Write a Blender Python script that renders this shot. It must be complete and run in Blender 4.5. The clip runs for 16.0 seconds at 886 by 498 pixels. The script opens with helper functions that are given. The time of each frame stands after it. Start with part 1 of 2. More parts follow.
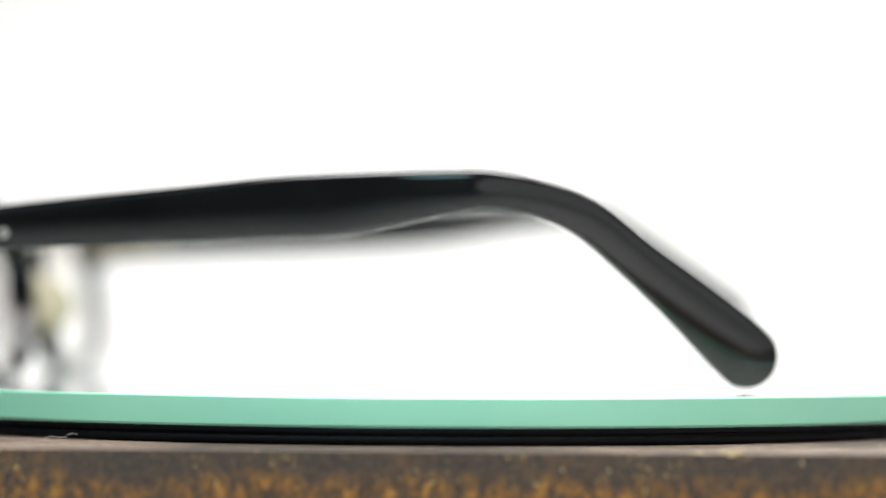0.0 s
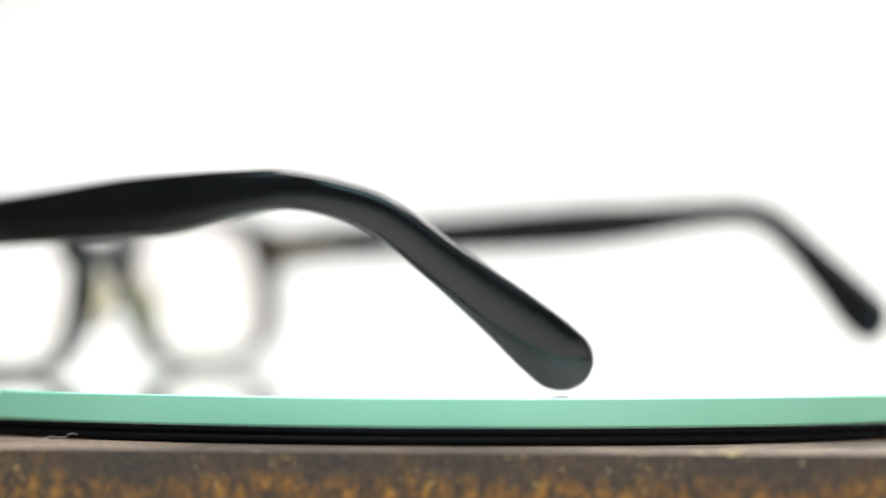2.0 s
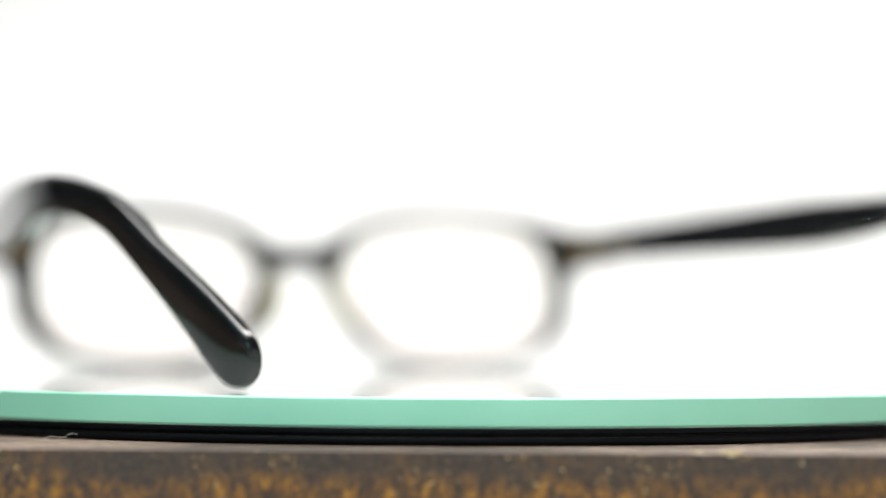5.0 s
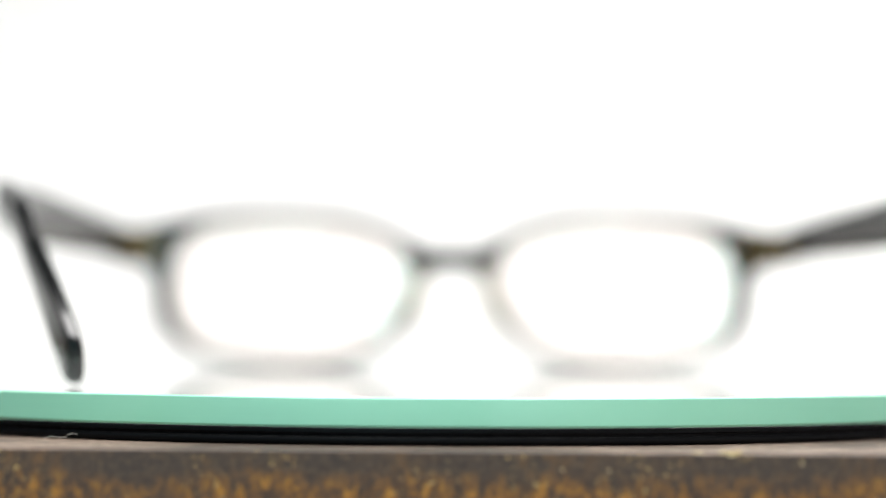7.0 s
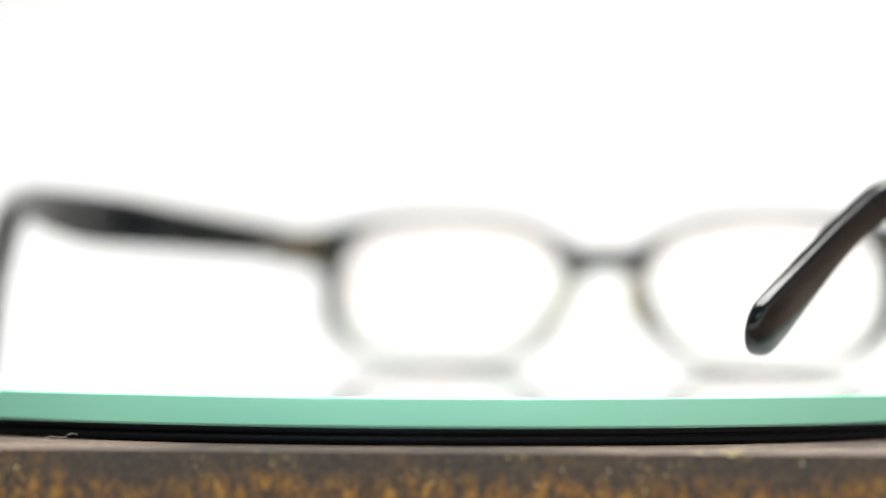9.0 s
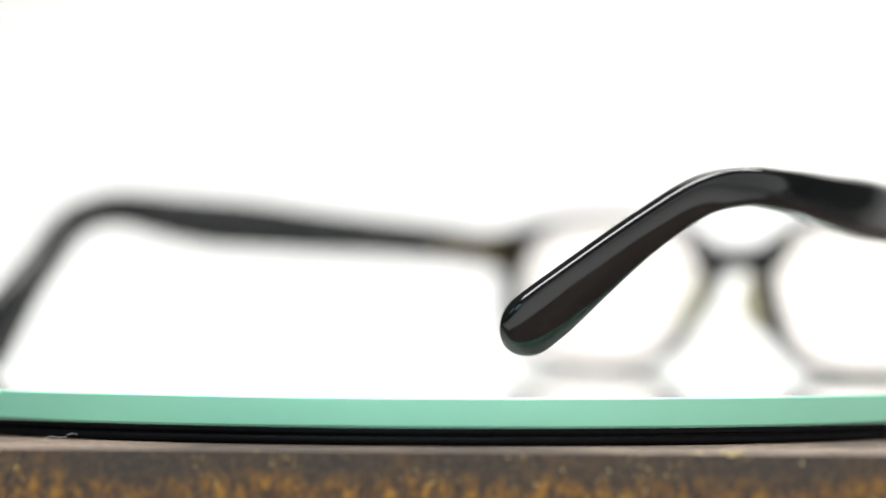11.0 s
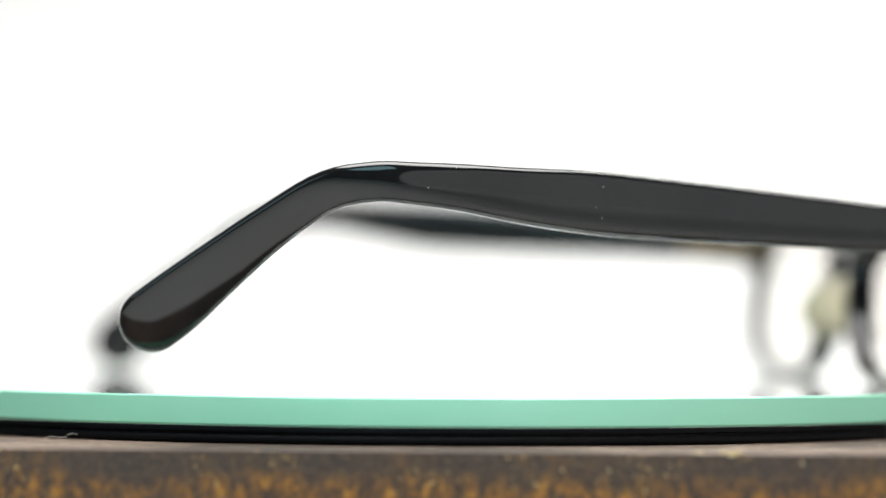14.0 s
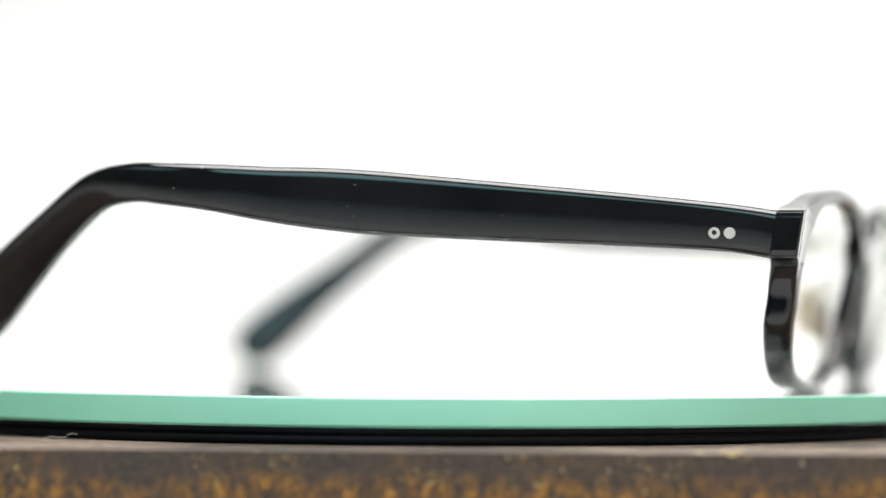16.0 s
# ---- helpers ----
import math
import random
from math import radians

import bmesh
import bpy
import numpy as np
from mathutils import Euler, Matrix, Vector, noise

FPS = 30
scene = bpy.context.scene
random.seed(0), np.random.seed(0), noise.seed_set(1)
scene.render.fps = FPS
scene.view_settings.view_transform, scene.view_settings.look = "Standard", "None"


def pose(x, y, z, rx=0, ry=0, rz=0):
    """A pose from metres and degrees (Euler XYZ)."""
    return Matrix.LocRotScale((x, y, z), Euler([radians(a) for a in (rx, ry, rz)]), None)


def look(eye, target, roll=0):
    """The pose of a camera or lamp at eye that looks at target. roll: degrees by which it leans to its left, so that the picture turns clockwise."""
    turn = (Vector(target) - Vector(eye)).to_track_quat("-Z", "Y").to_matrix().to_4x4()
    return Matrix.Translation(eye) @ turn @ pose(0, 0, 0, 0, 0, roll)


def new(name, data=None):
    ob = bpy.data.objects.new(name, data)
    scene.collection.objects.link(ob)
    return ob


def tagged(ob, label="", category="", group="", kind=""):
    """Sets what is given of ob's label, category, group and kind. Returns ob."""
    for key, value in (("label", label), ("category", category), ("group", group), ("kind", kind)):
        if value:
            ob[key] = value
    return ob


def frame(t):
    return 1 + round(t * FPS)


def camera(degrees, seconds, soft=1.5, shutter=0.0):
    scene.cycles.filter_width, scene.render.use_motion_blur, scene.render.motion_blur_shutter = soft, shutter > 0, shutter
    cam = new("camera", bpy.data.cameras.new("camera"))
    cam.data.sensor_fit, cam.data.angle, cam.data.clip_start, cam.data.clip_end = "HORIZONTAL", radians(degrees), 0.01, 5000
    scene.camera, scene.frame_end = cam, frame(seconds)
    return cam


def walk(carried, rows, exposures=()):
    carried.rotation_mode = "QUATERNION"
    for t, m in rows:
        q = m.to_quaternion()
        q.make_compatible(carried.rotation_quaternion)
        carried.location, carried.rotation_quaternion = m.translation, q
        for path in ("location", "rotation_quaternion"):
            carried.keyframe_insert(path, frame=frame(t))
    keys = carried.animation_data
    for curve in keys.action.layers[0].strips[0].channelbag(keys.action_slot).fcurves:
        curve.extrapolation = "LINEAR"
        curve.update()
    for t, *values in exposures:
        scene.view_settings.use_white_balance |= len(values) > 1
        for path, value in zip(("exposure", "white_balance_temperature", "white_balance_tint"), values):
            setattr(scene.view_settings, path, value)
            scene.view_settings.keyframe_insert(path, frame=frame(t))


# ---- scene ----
# Camera: stands still, a short tele lens close to the turntable.
cam = camera(16.246, 16.0)
cam.data.dof.use_dof = True
cam.data.dof.focus_distance = 0.4215
cam.data.dof.aperture_fstop = 6.3
EYE = Vector((0.00147, -0.50586, 0.01395))
VIEW = pose(EYE.x, EYE.y, EYE.z, 90 + 0.816, 0.0, 0.0) @ pose(0, 0, 0, 0, 0, 0.333)
walk(cam, [(0.0, VIEW), (16.0, VIEW)])


# Light: a lamp on the white sweep, an overhead softbox, an added fill lamp at each side and a round bluish lamp for a
# window behind the camera.
def lamp(name, eye, target, width, height, watts, color, shape="RECTANGLE"):
    data = bpy.data.lights.new(name, "AREA")
    data.shape, data.size, data.size_y, data.energy, data.color = shape, width, height, watts, color
    ob = new(name, data)
    ob.matrix_world = look(eye, target)
    return ob


lamp("backdrop_light", (0.3, 0.08, 0.5), (0.3, 0.33, 0.34), 0.24, 0.16, 6.5, (1.0, 0.975, 0.935))
lamp("softbox_overhead", (0.0, -0.12, 0.58), (0.0, -0.12, 0.0), 0.5, 0.4, 8.8, (1.0, 0.985, 0.97))
# Unseen lamp standing in for a bright wall that greys the temples.
lamp("side_fill", (0.75, -0.7, 0.12), (0.0, -0.08, 0.02), 2.0, 0.52, 2.5, (0.97, 0.98, 0.98), "ELLIPSE")
# Unseen bluish lamp, added for the highlight on the temple bends.
lamp("bend_glint", (-0.52, -0.46, 0.32), (0.0, -0.3, 0.05), 0.5, 0.2, 0.4, (0.6, 0.92, 1.0), "ELLIPSE")
lamp("window_light", (-0.3, -1.7, 0.6), (0.0, -0.1, 0.0), 0.8, 0.5, 4.0, (0.5, 0.88, 0.95), "ELLIPSE")
world = bpy.data.worlds.new("world")
world.use_nodes = True
world.node_tree.nodes["Background"].inputs[0].default_value = (0.5, 0.52, 0.55, 1)
world.node_tree.nodes["Background"].inputs[1].default_value = 0.05
scene.world = world
scene.view_settings.exposure = 0.0


# ---- materials ----
def material(name, color, rough=0.5, **inputs):
    m = bpy.data.materials.new(name)
    m.use_nodes = True
    b = m.node_tree.nodes["Principled BSDF"]
    b.inputs["Base Color"].default_value = (*color, 1)
    b.inputs["Roughness"].default_value = rough
    for key, value in inputs.items():
        b.inputs[key.replace("_", " ")].default_value = value
    return m, m.node_tree, b


def add(tree, kind, **inputs):
    n = tree.nodes.new(kind)
    for key, value in inputs.items():
        n.inputs[key.replace("_", " ")].default_value = value
    return n


def ramp(tree, source, stops):
    n = tree.nodes.new("ShaderNodeValToRGB")
    while len(n.color_ramp.elements) < len(stops):
        n.color_ramp.elements.new(0.5)
    for e, (at, c) in zip(n.color_ramp.elements, stops):
        e.position, e.color = at, (*c, 1)
    tree.links.new(source, n.inputs[0])
    return n.outputs[0]


def coords(tree, scale=(1, 1, 1)):
    c = tree.nodes.new("ShaderNodeTexCoord")
    m = tree.nodes.new("ShaderNodeMapping")
    m.inputs["Scale"].default_value = scale
    tree.links.new(c.outputs["Object"], m.inputs[0])
    return m.outputs[0]


def noise_tex(tree, vec, scale, detail=4.0, rough=0.55):
    n = add(tree, "ShaderNodeTexNoise", Scale=scale, Detail=detail, Roughness=rough)
    tree.links.new(vec, n.inputs["Vector"])
    return n.outputs["Fac"]


def bump(tree, bsdf, source, strength, distance):
    n = add(tree, "ShaderNodeBump", Strength=strength, Distance=distance)
    tree.links.new(source, n.inputs["Height"])
    tree.links.new(n.outputs[0], bsdf.inputs["Normal"])


# black acetate with a faint blue-green cast and polishing haze
ACETATE, nt, b = material("black_acetate", (0.006, 0.009, 0.011), 0.1, IOR=1.49)
v = coords(nt)
nt.links.new(ramp(nt, noise_tex(nt, v, 60), [(0.3, (0.005, 0.0055, 0.006)), (0.7, (0.010, 0.0105, 0.011))]), b.inputs["Base Color"])
nt.links.new(ramp(nt, noise_tex(nt, v, 900, 3), [(0.35, (0.02,) * 3), (0.75, (0.05,) * 3)]), b.inputs["Roughness"])
bump(nt, b, noise_tex(nt, v, 110, 2), 0.035, 0.0005)

LENS, nt, b = material("clear_lens", (0.985, 0.98, 0.945), 0.0, IOR=1.5, Specular_Tint=(0.45, 1.0, 0.85, 1.0))
b.inputs["Transmission Weight"].default_value = 1.0

PAD, nt, b = material("cream_nose_pad", (0.72, 0.66, 0.45), 0.25, IOR=1.49)
b.inputs["Transmission Weight"].default_value = 0.55
v = coords(nt)
nt.links.new(ramp(nt, noise_tex(nt, v, 300), [(0.3, (0.66, 0.60, 0.42)), (0.7, (0.80, 0.75, 0.56))]), b.inputs["Base Color"])

SILVER, nt, b = material("brushed_silver", (0.62, 0.60, 0.56), 0.6, Metallic=0.7)
v = coords(nt)
nt.links.new(ramp(nt, noise_tex(nt, v, 3000), [(0.3, (0.5,) * 3), (0.7, (0.7,) * 3)]), b.inputs["Roughness"])
BRASS, nt, b = material("dull_brass", (0.42, 0.32, 0.15), 0.35, Metallic=1.0)
v = coords(nt)
nt.links.new(ramp(nt, noise_tex(nt, v, 900), [(0.3, (0.24, 0.16, 0.07)), (0.7, (0.36, 0.26, 0.13))]), b.inputs["Base Color"])

GLASS, nt, b = material("green_tinted_glass", (0.93, 0.985, 0.965), 0.0, IOR=1.5)
b.inputs["Transmission Weight"].default_value = 1.0
GLASS_EDGE, nt, b = material("ground_glass_edge", (0.5, 0.9, 0.74), 0.3, IOR=1.5)
v = coords(nt)
nt.links.new(ramp(nt, noise_tex(nt, v, 40), [(0.3, (0.40, 0.93, 0.67)), (0.7, (0.44, 0.96, 0.72))]), b.inputs["Base Color"])

PLATTER, nt, b = material("black_plastic", (0.004, 0.004, 0.005), 0.45)
b.inputs["Specular IOR Level"].default_value = 0.12
v = coords(nt)
nt.links.new(ramp(nt, noise_tex(nt, v, 700), [(0.35, (0.4,) * 3), (0.7, (0.55,) * 3)]), b.inputs["Roughness"])

PAPER, nt, b = material("white_paper", (0.86, 0.86, 0.85), 0.85)
v = coords(nt)
nt.links.new(ramp(nt, noise_tex(nt, v, 5), [(0.3, (0.845, 0.845, 0.835)), (0.7, (0.87, 0.87, 0.865))]), b.inputs["Base Color"])

# stained board: dark brown with amber mottling, streaks and gold flecks
BOARD, nt, b = material("stained_board", (0.1, 0.06, 0.02), 0.45)
v = coords(nt)
vs = coords(nt, (1, 1, 0.62))
blot = noise_tex(nt, vs, 560, 7, 0.72)
fine = noise_tex(nt, vs, 1900, 5, 0.7)
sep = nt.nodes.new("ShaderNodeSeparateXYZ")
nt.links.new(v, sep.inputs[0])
# front face: amber low down, darker brown towards the top, along a ragged line
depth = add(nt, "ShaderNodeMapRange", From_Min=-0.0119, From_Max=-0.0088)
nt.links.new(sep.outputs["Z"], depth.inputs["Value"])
base = ramp(nt, blot, [(0.38, (0.020, 0.010, 0.005)), (0.48, (0.070, 0.029, 0.006)), (0.57, (0.24, 0.10, 0.005)), (0.70, (0.46, 0.225, 0.018))])
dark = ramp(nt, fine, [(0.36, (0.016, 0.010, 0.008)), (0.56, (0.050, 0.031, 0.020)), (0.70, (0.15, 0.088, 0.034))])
ragged = nt.nodes.new("ShaderNodeMath")
ragged.operation = "MULTIPLY_ADD"
ragged.inputs[1].default_value, ragged.inputs[2].default_value = 1.3, -0.65
nt.links.new(fine, ragged.inputs[0])
line = nt.nodes.new("ShaderNodeMath")
line.operation, line.use_clamp = "ADD", True
patch = nt.nodes.new("ShaderNodeMath")
patch.operation = "MULTIPLY_ADD"
patch.inputs[1].default_value, patch.inputs[2].default_value = 2.4, -1.3
nt.links.new(noise_tex(nt, v, 34, 3), patch.inputs[0])
uneven = nt.nodes.new("ShaderNodeMath")
uneven.operation = "ADD"
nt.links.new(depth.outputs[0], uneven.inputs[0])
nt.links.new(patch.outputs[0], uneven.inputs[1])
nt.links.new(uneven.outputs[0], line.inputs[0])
nt.links.new(ragged.outputs[0], line.inputs[1])
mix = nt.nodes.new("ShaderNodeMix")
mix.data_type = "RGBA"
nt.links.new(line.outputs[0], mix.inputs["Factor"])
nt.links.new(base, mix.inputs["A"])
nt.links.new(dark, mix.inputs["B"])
vor = add(nt, "ShaderNodeTexVoronoi", Scale=1050.0)
warp = nt.nodes.new("ShaderNodeVectorMath")
warp.operation = "MULTIPLY_ADD"
warp.inputs[1].default_value = (0.0016,) * 3
wob = add(nt, "ShaderNodeTexNoise", Scale=1600.0)
nt.links.new(v, wob.inputs["Vector"])
nt.links.new(wob.outputs["Color"], warp.inputs[0])
nt.links.new(v, warp.inputs[2])
nt.links.new(warp.outputs[0], vor.inputs["Vector"])
fleck = ramp(nt, vor.outputs["Distance"], [(0.09, (1,) * 3), (0.26, (0,) * 3)])
mix2 = nt.nodes.new("ShaderNodeMix")
mix2.data_type = "RGBA"
mix2.inputs["B"].default_value = (0.66, 0.45, 0.15, 1)
pick = nt.nodes.new("ShaderNodeMath")
pick.operation = "MULTIPLY"
nt.links.new(fleck, pick.inputs[0])
nt.links.new(ramp(nt, noise_tex(nt, v, 150), [(0.51, (0,) * 3), (0.60, (0.9,) * 3)]), pick.inputs[1])
nt.links.new(pick.outputs[0], mix2.inputs["Factor"])
nt.links.new(mix.outputs["Result"], mix2.inputs["A"])
nt.links.new(mix2.outputs["Result"], b.inputs["Base Color"])
bump(nt, b, fine, 0.35, 0.0004)

EDGE, nt, b = material("worn_board_top", (0.3, 0.22, 0.18), 0.6)
v = coords(nt)
grain = ramp(nt, noise_tex(nt, v, 520, 6, 0.7), [(0.3, (0.06, 0.036, 0.025)), (0.52, (0.14, 0.097, 0.073)), (0.7, (0.34, 0.26, 0.21))])
worn_off = ramp(nt, noise_tex(nt, v, 26, 3), [(0.42, (0.30, 0.25, 0.21)), (0.6, (1.0, 0.98, 0.95))])
tone = nt.nodes.new("ShaderNodeMix")
tone.data_type, tone.blend_type = "RGBA", "MULTIPLY"
tone.inputs["Factor"].default_value = 1.0
nt.links.new(grain, tone.inputs["A"])
nt.links.new(worn_off, tone.inputs["B"])
nt.links.new(tone.outputs["Result"], b.inputs["Base Color"])
bump(nt, b, noise_tex(nt, v, 1500, 3), 0.3, 0.0002)

WALL, nt, b = material("grey_wall", (0.3, 0.3, 0.3), 0.9)
v = coords(nt)
nt.links.new(ramp(nt, noise_tex(nt, v, 3), [(0.3, (0.16, 0.16, 0.165)), (0.7, (0.2, 0.2, 0.2))]), b.inputs["Base Color"])
TABLE, nt, b = material("white_tabletop", (0.7, 0.7, 0.7), 0.6)
v = coords(nt)
nt.links.new(ramp(nt, noise_tex(nt, v, 12), [(0.3, (0.66, 0.66, 0.65)), (0.7, (0.73, 0.73, 0.72))]), b.inputs["Base Color"])
CHIP, nt, b = material("gold_lacquer", (0.6, 0.46, 0.2), 0.5)
v = coords(nt)
nt.links.new(ramp(nt, noise_tex(nt, v, 2500, 4), [(0.35, (0.34, 0.22, 0.08)), (0.65, (0.72, 0.6, 0.33))]), b.inputs["Base Color"])
FELT, nt, b = material("grey_felt", (0.3, 0.3, 0.3), 0.9)
v = coords(nt)
nt.links.new(ramp(nt, noise_tex(nt, v, 900), [(0.3, (0.32, 0.32, 0.32)), (0.7, (0.42, 0.42, 0.415))]), b.inputs["Base Color"])
LINT, nt, b = material("pale_lint", (0.6, 0.57, 0.52), 0.9)


# ---- mesh helpers ----
def mesh_of(name, bm, mats, smooth=True):
    bmesh.ops.recalc_face_normals(bm, faces=bm.faces)
    me = bpy.data.meshes.new(name)
    bm.to_mesh(me)
    bm.free()
    for m in mats if isinstance(mats, (list, tuple)) else [mats]:
        me.materials.append(m)
    if smooth:
        me.shade_smooth()
        me.set_sharp_from_angle(angle=math.radians(48))
    return me


def thing(name, bm, mats, label, category, kind="", smooth=True):
    return tagged(new(name, mesh_of(name, bm, mats, smooth)), label, category, kind=kind)


def part(name, bm, mats, parent, label="", smooth=True):
    ob = new(name, mesh_of(name, bm, mats, smooth))
    ob.parent = parent
    return tagged(ob, label) if label else ob


def spline(points, n, closed=False):
    """n points along a Catmull-Rom curve through points of any dimension."""
    p = np.array(points, float)
    k = len(p)
    out = []
    spans = k if closed else k - 1
    for i in range(n):
        s = i / n * spans if closed else i / (n - 1) * spans
        j = min(int(s), spans - 1)
        f = s - j
        get = (lambda q: p[q % k]) if closed else (lambda q: p[min(max(q, 0), k - 1)])
        a, b0, c, d = get(j - 1), get(j), get(j + 1), get(j + 2)
        out.append(0.5 * (2 * b0 + (c - a) * f + (2 * a - 5 * b0 + 4 * c - d) * f * f + (3 * b0 - a - 3 * c + d) * f ** 3))
    return np.array(out)


def loft(bm, rings, closed=False, caps=True):
    """Skin rings of equal length."""
    vs = [[bm.verts.new(tuple(q)) for q in ring] for ring in rings]
    n = len(vs[0])
    for i in range(len(vs) if closed else len(vs) - 1):
        a, b2 = vs[i], vs[(i + 1) % len(vs)]
        for j in range(n):
            bm.faces.new((a[j], a[(j + 1) % n], b2[(j + 1) % n], b2[j]))
    if caps and not closed:
        bm.faces.new(vs[0])
        bm.faces.new(vs[-1])


def section(n=28, power=3.2):
    """A rounded rectangle, half sizes 1: pairs (across, up)."""
    out = []
    for i in range(n):
        a = 2 * math.pi * i / n
        c, s = math.cos(a), math.sin(a)
        out.append((math.copysign(abs(c) ** (2 / power), c), math.copysign(abs(s) ** (2 / power), s)))
    return out


def lathe(bm, profile, n=180, top=True):
    """Turn a profile of (radius, z) about the z axis; top closes the upper end."""
    rows = [[bm.verts.new((r * math.cos(2 * math.pi * i / n), r * math.sin(2 * math.pi * i / n), z)) for i in range(n)] for r, z in profile]
    for k in range(len(rows) - 1):
        for i in range(n):
            bm.faces.new((rows[k][i], rows[k][(i + 1) % n], rows[k + 1][(i + 1) % n], rows[k + 1][i]))
    for row in (rows[0], rows[-1]) if top else rows[:1]:
        bm.faces.new(row)


def box(bm, lo, hi):
    r = bmesh.ops.create_cube(bm, size=1.0)
    for q in r["verts"]:
        q.co = [(lo[i] + hi[i]) / 2 + q.co[i] * (hi[i] - lo[i]) for i in range(3)]
    return r["verts"]


MM = 0.001
R = 0.0921          # radius of the glass disc
GLASS_T = 0.00405
PLATTER_T = 0.0024
BOARD_Z = -GLASS_T - PLATTER_T

# ---- the setting ----
bm = bmesh.new()
box(bm, (-1.6, -1.8, BOARD_Z - 0.05), (1.6, 1.4, BOARD_Z - 0.03))
thing("floor", bm, TABLE, "plain white tabletop under the board", "floor", "structure", False)
for nm, lo, hi in (("wall_north", (-1.7, 1.4, -0.1), (1.7, 1.5, 1.8)), ("wall_south", (-1.7, -1.9, -0.1), (1.7, -1.8, 1.8)),
                   ("wall_east", (1.6, -1.8, -0.1), (1.7, 1.4, 1.8)), ("wall_west", (-1.7, -1.8, -0.1), (-1.6, 1.4, 1.8)),
                   ("ceiling", (-1.7, -1.9, 1.8), (1.7, 1.5, 1.9))):
    bm = bmesh.new()
    box(bm, lo, hi)
    thing(nm, bm, WALL, "plain grey " + nm.split("_")[0] + " of the studio", nm.split("_")[0], "structure", False)

# white paper sweep: flat behind the disc, a curve, then upright
bm = bmesh.new()
rows = []
profile = [(0.125, BOARD_Z + 0.0006), (0.2, BOARD_Z + 0.0006)]
for i in range(1, 13):
    a = math.pi / 2 * i / 12
    profile.append((0.2 + 0.14 * math.sin(a), BOARD_Z + 0.0006 + 0.14 * (1 - math.cos(a))))
profile += [(0.345, 0.3), (0.36, 0.55)]
for y, z in profile:
    rows.append([bm.verts.new((x, y, z)) for x in np.linspace(-0.7, 0.7, 15)])
for a, c in zip(rows, rows[1:]):
    for i in range(14):
        bm.faces.new((a[i], a[i + 1], c[i + 1], c[i]))
bmesh.ops.solidify(bm, geom=bm.faces[:], thickness=0.0004)
thing("backdrop", bm, PAPER, "seamless white paper sweep behind the turntable", "backdrop", "structure")

# the board under the turntable, with a worn front edge
bm = bmesh.new()
vs = box(bm, (-0.45, -0.1052, BOARD_Z - 0.03), (0.45, 0.42, BOARD_Z))
front = [e for e in bm.edges if all(q.co.y < -0.1 and q.co.z > BOARD_Z - 0.001 for q in e.verts)]
bmesh.ops.bevel(bm, geom=front, offset=0.0003, segments=3, profile=0.5, affect="EDGES")
for f in bm.faces:
    f.normal_update()
    f.material_index = 1 if f.normal.z > 0.5 else 0
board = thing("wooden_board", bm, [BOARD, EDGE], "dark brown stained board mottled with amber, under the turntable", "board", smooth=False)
board.matrix_world = pose(0, 0, 0, 0, 0, -2.5)

bm = bmesh.new()
for x, y, z, rx, rz in ((43.4, -105.1, -0.1, 0.75, 0.42), (44.3, -104.9, 0.05, 0.5, 0.3), (42.3, -105.0, 0.05, 0.6, 0.16), (39.0, -104.9, 0.02, 0.9, 0.12), (52.3, -105.1, -1.1, 0.22, 0.5), (21.6, -105.1, -2.2, 0.28, 0.3), (27.6, -105.1, -2.3, 0.2, 0.45)):
    res = bmesh.ops.create_icosphere(bm, subdivisions=2, radius=1.0)
    for q in res["verts"]:
        k = 1.0 + 0.25 * math.sin(9 * q.co.x + 5 * q.co.z + x)
        q.co = Vector((x + q.co.x * rx * k, y + q.co.y * 0.14, z + q.co.z * rz * k)) * MM + Vector((0, 0, BOARD_Z))
part("lacquer_chips", bm, CHIP, board, "pale gold lacquer chips")

# ---- the turntable ----
r2 = R - 0.0002
platter = tagged(new("turntable_platter"), "flat round black plastic turntable platter with a grooved rim", "turntable")
for nm, prof in (("lower_rim", [(r2 - 0.0006, BOARD_Z), (r2 - 0.0001, BOARD_Z + 0.0002), (r2, BOARD_Z + 0.0003), (r2, BOARD_Z + 0.0010), (r2 - 0.0002, BOARD_Z + 0.00120)]),
                 ("groove", [(r2 - 0.0006, BOARD_Z + 0.00120), (r2 - 0.0006, BOARD_Z + 0.00155)]),
                 ("upper_rim", [(r2 - 0.0002, BOARD_Z + 0.00155), (r2, BOARD_Z + 0.0017), (r2, -GLASS_T - 0.0004), (r2 - 0.0001, -GLASS_T - 0.0001), (r2 - 0.0004, -GLASS_T)])):
    bm = bmesh.new()
    lathe(bm, prof, top=nm != "upper_rim")
    part(nm, bm, PLATTER, platter)
bm = bmesh.new()
lathe(bm, [(r2 - 0.0012, -GLASS_T - 0.0004), (r2 - 0.0012, -GLASS_T - 0.0002), (0.0002, -GLASS_T - 0.0002)])
part("top", bm, FELT, platter, "pale grey top under the glass")

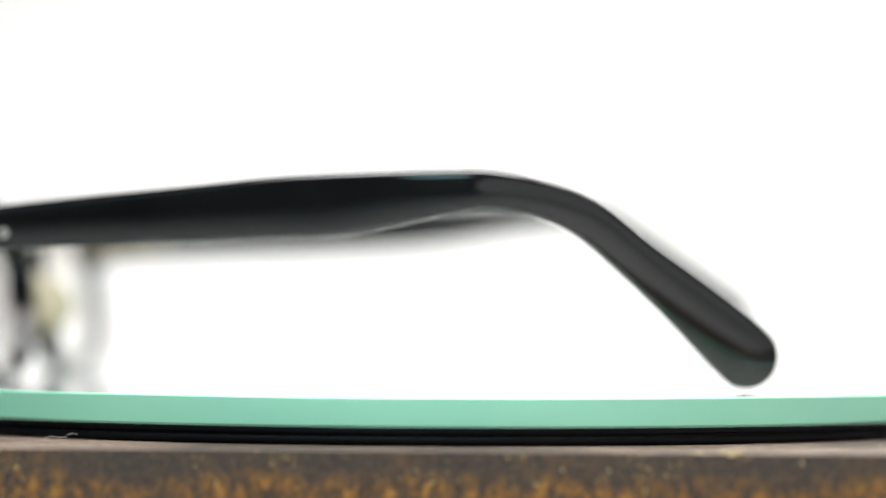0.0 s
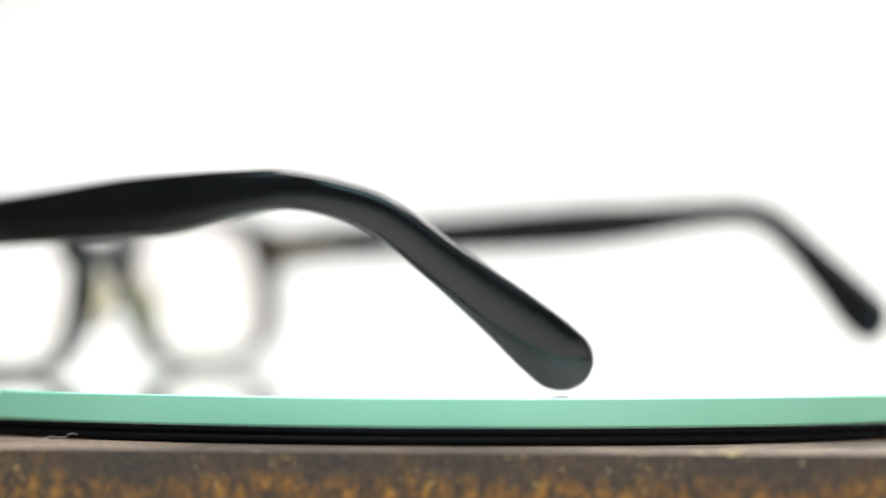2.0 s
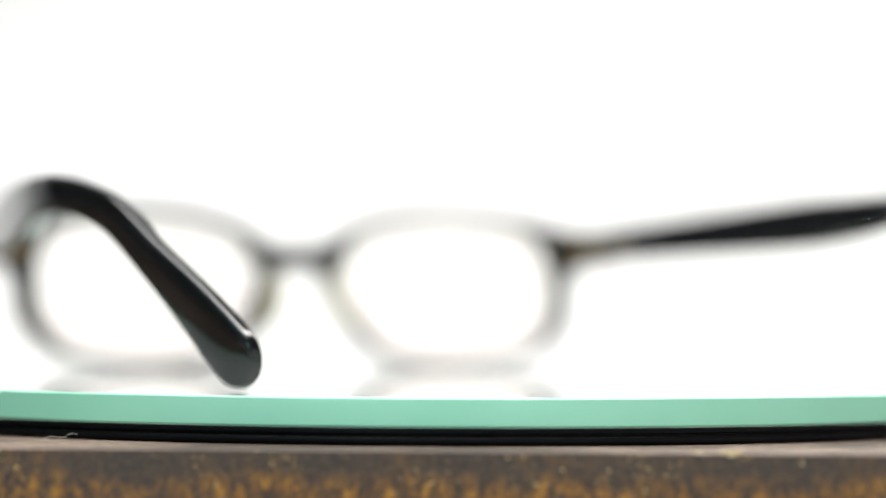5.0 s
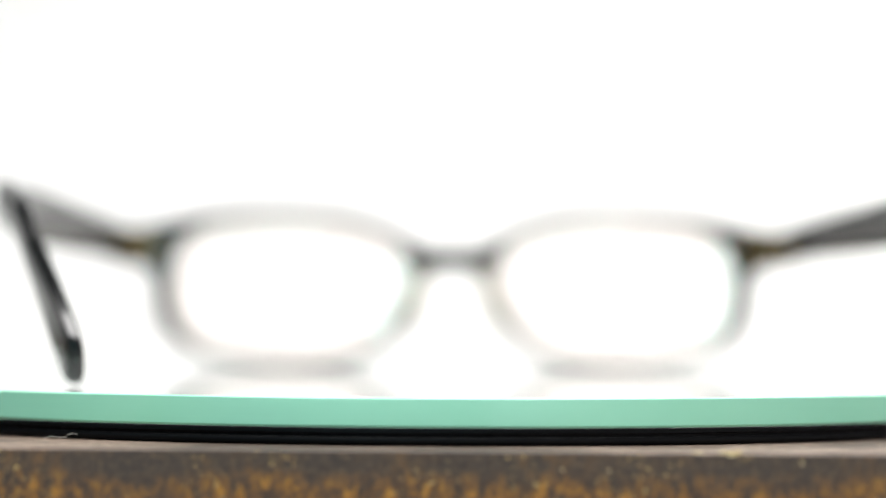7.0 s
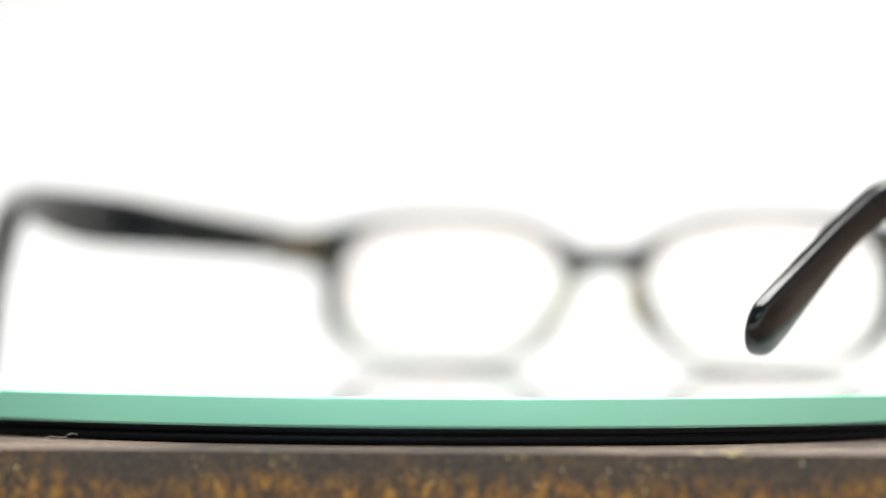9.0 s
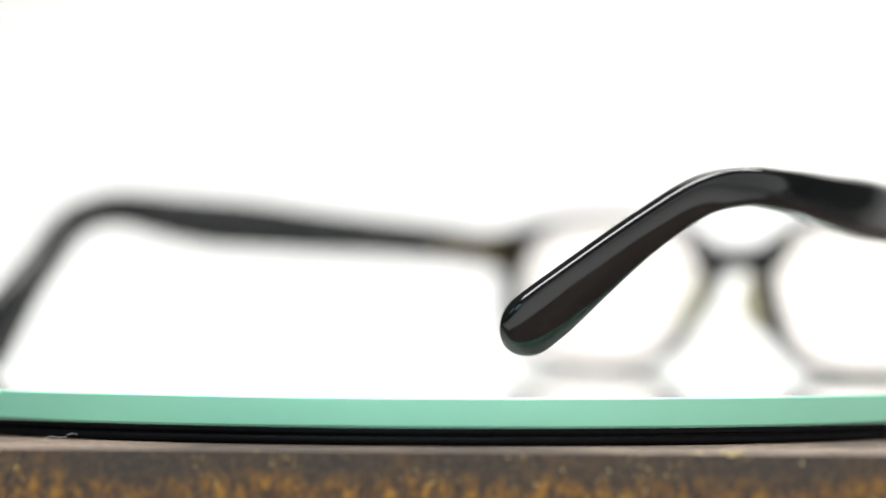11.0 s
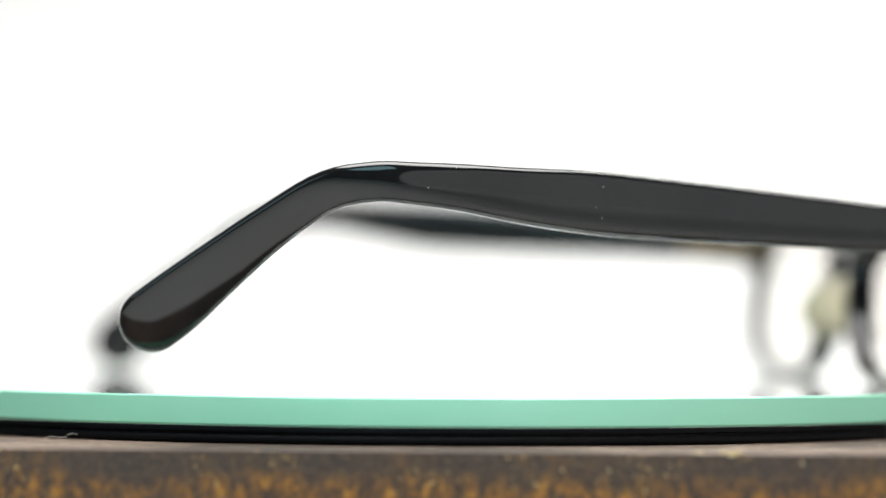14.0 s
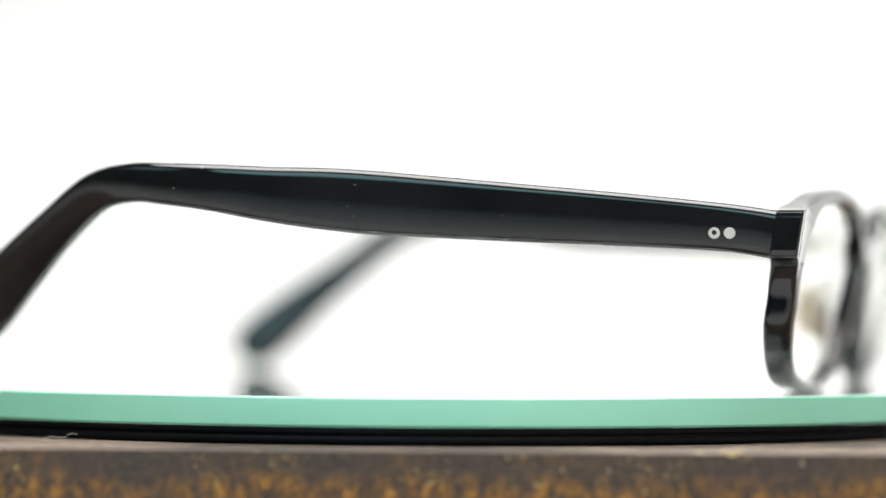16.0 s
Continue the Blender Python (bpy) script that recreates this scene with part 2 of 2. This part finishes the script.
disc = tagged(new("glass_disc"), "round clear glass disc with a pale green polished edge", "glass disc")
for nm, z in (("top_face", 0.0), ("bottom_face", -GLASS_T)):
    bm = bmesh.new()
    r3 = R - (0.00015 if z == 0.0 else 0.0003)
    inner = [bm.verts.new((r3 * math.cos(2 * math.pi * i / 240), r3 * math.sin(2 * math.pi * i / 240), z)) for i in range(240)]
    f = bm.faces.new(inner if z == 0.0 else inner[::-1])
    me = bpy.data.meshes.new(nm)
    bm.to_mesh(me)
    bm.free()
    me.materials.append(GLASS)
    face = new(nm, me)
    face.parent = disc
    face.visible_shadow = False
bm = bmesh.new()
n = 720
prof = [(R - 0.0003, -GLASS_T), (R, -GLASS_T + 0.0003), (R, -GLASS_T + 0.0004), (R, -0.00016), (R - 0.00004, -0.00012), (R - 0.00015, 0.0)]
rows = [[bm.verts.new((r * math.cos(2 * math.pi * i / n), r * math.sin(2 * math.pi * i / n), z)) for i in range(n)] for r, z in prof]
for lo, hi in zip(rows, rows[1:]):
    for i in range(n):
        bm.faces.new((lo[i], lo[(i + 1) % n], hi[(i + 1) % n], hi[i]))
part("polished_edge", bm, GLASS_EDGE, disc, "pale green polished glass edge", smooth=False)

# ---- the glasses: x across the front, y from the temple tips to the front ----
CX = 6.50           # the front's middle, in millimetres from the axis
glasses = tagged(new("eyeglasses"), "black acetate eyeglasses with clear lenses on a glass disc", "eyeglasses")


def front_y(u, z=22.0):
    """The bow and tilt of the front, at u millimetres from its middle and the height z."""
    bow = 2.2 * (min(abs(u), 55.0) / 55.0) ** 2 - 0.11 * max(0.0, abs(u) - 55.0)
    return 70.2 - bow - 0.155 * (22.0 - z)


EYE_SHAPE = [(7.8, 18.4), (10.3, 22.5), (18.5, 25.9), (30.8, 27.1), (42.5, 26.1), (46.6, 24.9), (48.6, 23.7), (49.6, 22.8), (50.1, 22.1), (50.5, 21.4), (50.9, 20.6), (51.2, 19.7),
             (51.4, 19.1), (51.5, 18.5), (51.6, 17.8), (51.6, 16.6), (51.4, 13.4), (50.6, 9.2), (44.9, 3.4), (29.8, 1.35), (17.1, 3.3), (10.7, 10.3)]
RIM_EDGE = [(4.2, 18.0), (7.6, 24.0), (17.6, 28.3), (30.8, 29.4), (44.0, 28.7), (52.5, 27.0), (59.0, 25.85), (62.2, 25.5), (62.75, 25.2), (63.0, 24.6), (63.0, 22.2), (63.0, 19.9),
            (62.8, 19.3), (62.2, 18.95), (58.4, 18.7), (56.4, 17.8), (55.2, 14.6), (54.2, 8.2), (46.4, 1.9), (29.8, 0.02), (16.2, 1.5), (8.2, 9.3)]


def plate_section(w, half, r):
    """A bar's section with round corners: pairs (0 to w from the lens outwards, -half to half in depth)."""
    out = []
    for cx, cd, a0 in ((w - r, half - r, 0), (r, half - r, 90), (r, r - half, 180), (w - r, r - half, 270)):
        out += [(cx + r * math.cos(math.radians(a0 + k * 18)), cd + r * math.sin(math.radians(a0 + k * 18))) for k in range(6)]
    # support points close to each end of the flat sides
    full = []
    for i, p in enumerate(out):
        full.append(p)
        if i % 6 == 5:
            q = out[(i + 1) % len(out)]
            full += [(p[0] + (q[0] - p[0]) * f, p[1] + (q[1] - p[1]) * f) for f in (0.06, 0.5, 0.94)]
    return full


def rim_rings(side, half_depth=1.95):
    n = 220
    eye = spline(EYE_SHAPE, n, True)
    edge = spline(RIM_EDGE, n, True)
    k = len(RIM_EDGE)
    # the end piece has straight sides: no swing of the curve past its corners
    for i in range(n):
        q = i / n * k
        j = int(q)
        if 6 <= j <= 12:
            edge[i] = np.array(RIM_EDGE[j]) * (j + 1 - q) + np.array(RIM_EDGE[j + 1]) * (q - j)
    rings = []
    for p, e in zip(eye, edge):
        w = float(np.hypot(*(e - p)))
        out = (e - p) / w
        ring = []
        for a, d in plate_section(w, half_depth, min(0.4 + 0.75 * min(1.0, max(0.0, (57.5 - e[0]) / 3.0)), 0.42 * w)):
            q = p + out * a
            deep = 1.0 + (0.8 * min(1.0, max(0.0, (17.7 - q[0]) / 8.0)) if d < 0 else 0.0)
            ring.append(((CX + side * q[0]) * MM, (front_y(q[0], q[1]) + d * deep) * MM, max(q[1], 0.02) * MM))
        rings.append(ring)
    return rings


for side in (-1, 1):
    bm = bmesh.new()
    loft(bm, rim_rings(side), closed=True)
    part("rim", bm, ACETATE, glasses, "glossy black acetate rim with a flat end piece")
st = spline([(-9.8, 21.4, 1.8), (-5.6, 20.2, 2.7), (0, 20.3, 2.2), (5.6, 20.2, 2.7), (9.8, 21.4, 1.8)], 25)
bm = bmesh.new()
loft(bm, [[((CX + u) * MM, (front_y(u) - 0.5 + a * 2.7) * MM, (z + c * hh) * MM) for a, c in section(20, 3.6)] for u, z, hh in st])
part("bridge", bm, ACETATE, glasses, "glossy black acetate bridge")

for side in (-1, 1):
    eye = spline(EYE_SHAPE, 72, True)
    mid = np.array((30.1, 15.0))
    bm = bmesh.new()
    faces = []
    for depth, bulge in ((0.55, 1.0), (-0.55, 1.0)):
        rings = []
        for k in (1.01, 0.8, 0.5, 0.2):
            rings.append([bm.verts.new(((CX + side * q[0]) * MM, (front_y(q[0], q[1]) + depth + bulge * (1 - k * k) * 0.9) * MM, q[1] * MM)) for q in mid + (eye - mid) * k])
        for a, c in zip(rings, rings[1:]):
            for i in range(72):
                bm.faces.new((a[i], a[(i + 1) % 72], c[(i + 1) % 72], c[i]))
        bm.faces.new(rings[-1])
        faces.append(rings[0])
    for i in range(72):
        bm.faces.new((faces[0][i], faces[0][(i + 1) % 72], faces[1][(i + 1) % 72], faces[1][i]))
    part("lens", bm, LENS, glasses, "clear lens")

# nose pads behind the nose side of each rim
for side in (-1, 1):
    st = spline([(5.5, 67.5, 18.0, 0.3, 0.6), (5.7, 66.2, 16.2, 0.9, 1.9), (6.4, 64.6, 12.8, 1.1, 3.0), (7.9, 64.9, 9.2, 1.0, 2.6), (9.4, 66.6, 6.6, 0.3, 0.7)], 14)
    bm = bmesh.new()
    loft(bm, [[((CX + side * (u + a * hu)) * MM, (y + c * hy) * MM, z * MM) for a, c in section(16, 2.2)] for u, y, z, hu, hy in st])
    part("nose_pad", bm, PAD, glasses, "cream translucent nose pad")


def temple_section(half, h, corner, bow, ease):
    """A bar's section, half wide and h high, with eased corners and sides that bulge by bow."""
    r = min(corner, 0.78 * half, 0.78 * h)
    b = min(bow, 0.3 * half)
    w, t = half - b, h - 0.15 * b
    pts = []
    for sa, sc in ((1, 1), (-1, 1), (-1, -1), (1, -1)):
        arc = [(w - r + r * math.cos(k * math.pi / 16) ** ease, t - r + r * math.sin(k * math.pi / 16) ** ease) for k in range(9)]
        arc = [(sa * p, sc * q) for p, q in arc]
        if sa * sc < 0:
            arc.reverse()
        pts += arc
        # the side that follows this corner
        p, q = arc[-1]
        if sa == sc:
            pts += [(p * (1 - 2 * k / 7), q) for k in range(1, 7)]
        else:
            pts += [(p, q * (1 - 2 * k / 9)) for k in range(1, 9)]
    return [(p + (1 if p > 0 else -1) * b * max(0.0, 1 - (q / h) ** 2) * min(1.0, abs(p) / w), q + (1 if q > 0 else -1) * 0.15 * b * max(0.0, 1 - (p / half) ** 2) * min(1.0, abs(q) / t)) for p, q in pts]


def temple(side, stations, tip_radius, plan, lean):
    """stations: y, z of the centre line and the depth across it; it ends in a round tip. plan: y and the distance from the middle."""
    py, pu = zip(*plan)

    def off(y):
        return np.interp(y, py, pu)

    line = spline(stations, 70)
    rings = []
    rows = [(y, z, d / 2, 1.0) for y, z, d in line]
    ty, tz, td = line[-1] - line[-3]
    n = math.hypot(ty, tz)
    ty, tz = ty / n, tz / n
    for k in range(1, 10):
        a = math.pi / 2 * k / 9.3
        rows.append((line[-1][0] + ty * tip_radius * math.sin(a), line[-1][1] + tz * tip_radius * math.sin(a), line[-1][2] / 2 * math.cos(a), max(math.cos(a), 0.0) ** 0.6))
    smooth_off = [np.mean([off(y + e) for e in np.linspace(-5, 5, 9)]) for y, _, _, _ in rows]
    for i, (y, z, h, th) in enumerate(rows):
        j, k = max(i - 1, 0), min(i + 1, len(rows) - 1)
        dy, dz = rows[k][0] - rows[j][0], rows[k][1] - rows[j][1]
        n = math.hypot(dy, dz)
        dy, dz = dy / n, dz / n
        tail = min(1.0, max(0.0, (-8 - y) / 30))
        half = (1.95 - 0.3 * tail) * th
        up = (-dz, dy) if dy > 0 else (dz, -dy)
        roll = 0.012 + (lean - 0.012) * min(1.0, max(0.0, (-12 - y) / 25))
        cr, sr = math.cos(roll), math.sin(roll)
        ring = []
        for a, c in temple_section(half, h, 0.75 - 0.1 * tail, 0.2 + 0.3 * tail, 1.3 - 0.3 * tail):
            across, rise = a * cr + c * sr, c * cr - a * sr
            ring.append(((CX + side * (smooth_off[i] + across)) * MM, (y + rise * up[0]) * MM, (z + rise * up[1]) * MM))
        rings.append(ring)
    bm = bmesh.new()
    loft(bm, rings)
    ob = part("temple", bm, ACETATE, glasses, "glossy black acetate temple with a bent tip")
    # two rivet heads on the outer face
    for y in (59.2, 61.25):
        bm = bmesh.new()
        u = off(y) + 2.0
        prof = [(0.78, -0.3), (0.78, 0.03), (0.68, 0.07), (0.36, 0.08 if y > 60 else 0.0), (0.1, 0.09 if y > 60 else -0.12)]
        loft(bm, [[((CX + side * (u + h - 0.19 * r * math.cos(2 * math.pi * i / 20))) * MM, (y + r * math.cos(2 * math.pi * i / 20)) * MM, (22.35 + r * math.sin(2 * math.pi * i / 20)) * MM) for i in range(20)] for r, h in prof])
        part("rivet", bm, SILVER, ob, "round silver rivet head")
    # hinge on the inner side of the joint
    bm = bmesh.new()
    for z in (20.6, 22.3, 24.0):
        res = bmesh.ops.create_cone(bm, cap_ends=True, segments=20, radius1=1.3 * MM, radius2=1.3 * MM, depth=1.6 * MM)
        for q in res["verts"]:
            q.co += Vector(((CX + side * 57.6) * MM, 64.6 * MM, z * MM))
    box(bm, ((CX + side * 59.6 - 0.7) * MM, 54 * MM, 20.8 * MM), ((CX + side * 59.6 + 0.7) * MM, 64.7 * MM, 24.0 * MM))
    box(bm, ((CX + side * 56.4 - 2.2) * MM, 64.6 * MM, 20.8 * MM), ((CX + side * 56.4 + 2.2) * MM, 66.3 * MM, 24.0 * MM))
    part("hinge", bm, BRASS, ob, "dull brass barrel hinge", smooth=False)
    return ob


HINGE_PLAN = [(60, 62.0), (70, 60.4)]
temple_b = temple(1, [(67.0, 22.2, 6.6), (59.9, 23.18, 6.62), (46.3, 24.17, 7.35), (30.5, 25.16, 8.12), (14.8, 26.2, 8.74), (7.1, 26.78, 8.54), (-0.7, 27.42, 7.61), (-8.3, 28.29, 6.53),
                      (-14.8, 28.8, 5.85), (-20.5, 29.05, 5.5), (-26.9, 27.7, 5.7), (-34.1, 22.9, 6.3), (-41.0, 17.3, 7.7), (-46.5, 12.6, 8.95), (-49.8, 10.0, 9.1)], 4.5,
                  [(-60, 59.0), (-50, 63.2), (-35, 69.9), (-22, 76.3), (-12, 76.9), (10, 73.4), (30, 69.0)] + HINGE_PLAN, 0.1)
temple(-1, [(67.0, 22.1, 6.55), (59.7, 23.14, 6.57), (46.2, 24.13, 7.31), (30.4, 25.12, 8.1), (18.1, 25.95, 8.85), (9.3, 26.44, 8.85), (1.2, 27.31, 7.73), (-6.7, 28.22, 6.26),
            (-12.3, 28.45, 5.67), (-18.9, 27.31, 5.38), (-25.5, 24.68, 5.86), (-33.2, 18.49, 6.35), (-40.9, 12.11, 8.0), (-46.0, 7.5, 9.17), (-48.7, 4.95, 9.27)], 4.6,
       [(-60, 57.1), (-49, 61.7), (-30, 69.4), (-14, 74.8), (-4, 75.2), (10, 73.0), (30, 69.0)] + HINGE_PLAN, -0.1)

# dust on one temple's outer face
bm = bmesh.new()
for y, z, r in ((-9.6, 30.9, 0.09), (-13.5, 28.2, 0.12), (3.3, 28.2, 0.09), (10.4, 25.8, 0.08), (11.4, 28.7, 0.10), (11.2, 24.4, 0.08), (-3.2, 29.6, 0.06), (20.5, 27.1, 0.06), (31.0, 24.6, 0.07), (44.0, 25.8, 0.06)):
    u = np.interp(y, (-12, 10, 30, 60), (76.9, 73.4, 69.0, 62.0)) + 1.93
    res = bmesh.ops.create_icosphere(bm, subdivisions=1, radius=0.6 * r * MM)
    for q in res["verts"]:
        q.co = Vector(((CX + u) * MM + q.co.x * 0.5, y * MM + q.co.y * 1.3, z * MM + q.co.z))
tagged(part("dust", bm, LINT, temple_b, "tiny pale dust specks"), kind="stuff")

# a stray fibre beside the platter
bm = bmesh.new()
st = spline([(-53.3, -79, 0.06), (-52.4, -78.6, 0.4), (-51.0, -78, 0.25), (-50.4, -78, 0.32), (-49.9, -78.2, 0.66), (-49.4, -78.2, 0.82), (-48.8, -78, 0.66), (-48.1, -78, 0.7)], 40)
loft(bm, [[(x * MM, (y + 0.03 * math.cos(a)) * MM, BOARD_Z + (z + 0.03 * math.sin(a)) * MM) for a in (0, 1.57, 3.14, 4.71)] for x, y, z in st])
thing("lint_fibre", bm, LINT, "thin pale curled lint fibre on the board", "lint")


def motions():
    """The platter, the disc and the glasses turn together, clockwise from above."""
    rows = []
    for i in range(33):
        t = i * 0.5
        turn = 86.62 - 12.0 * t
        rows.append((t, pose(0, 0, 0, 0, 0, turn)))
    for ob in (platter, disc, glasses):
        walk(ob, rows)


motions()
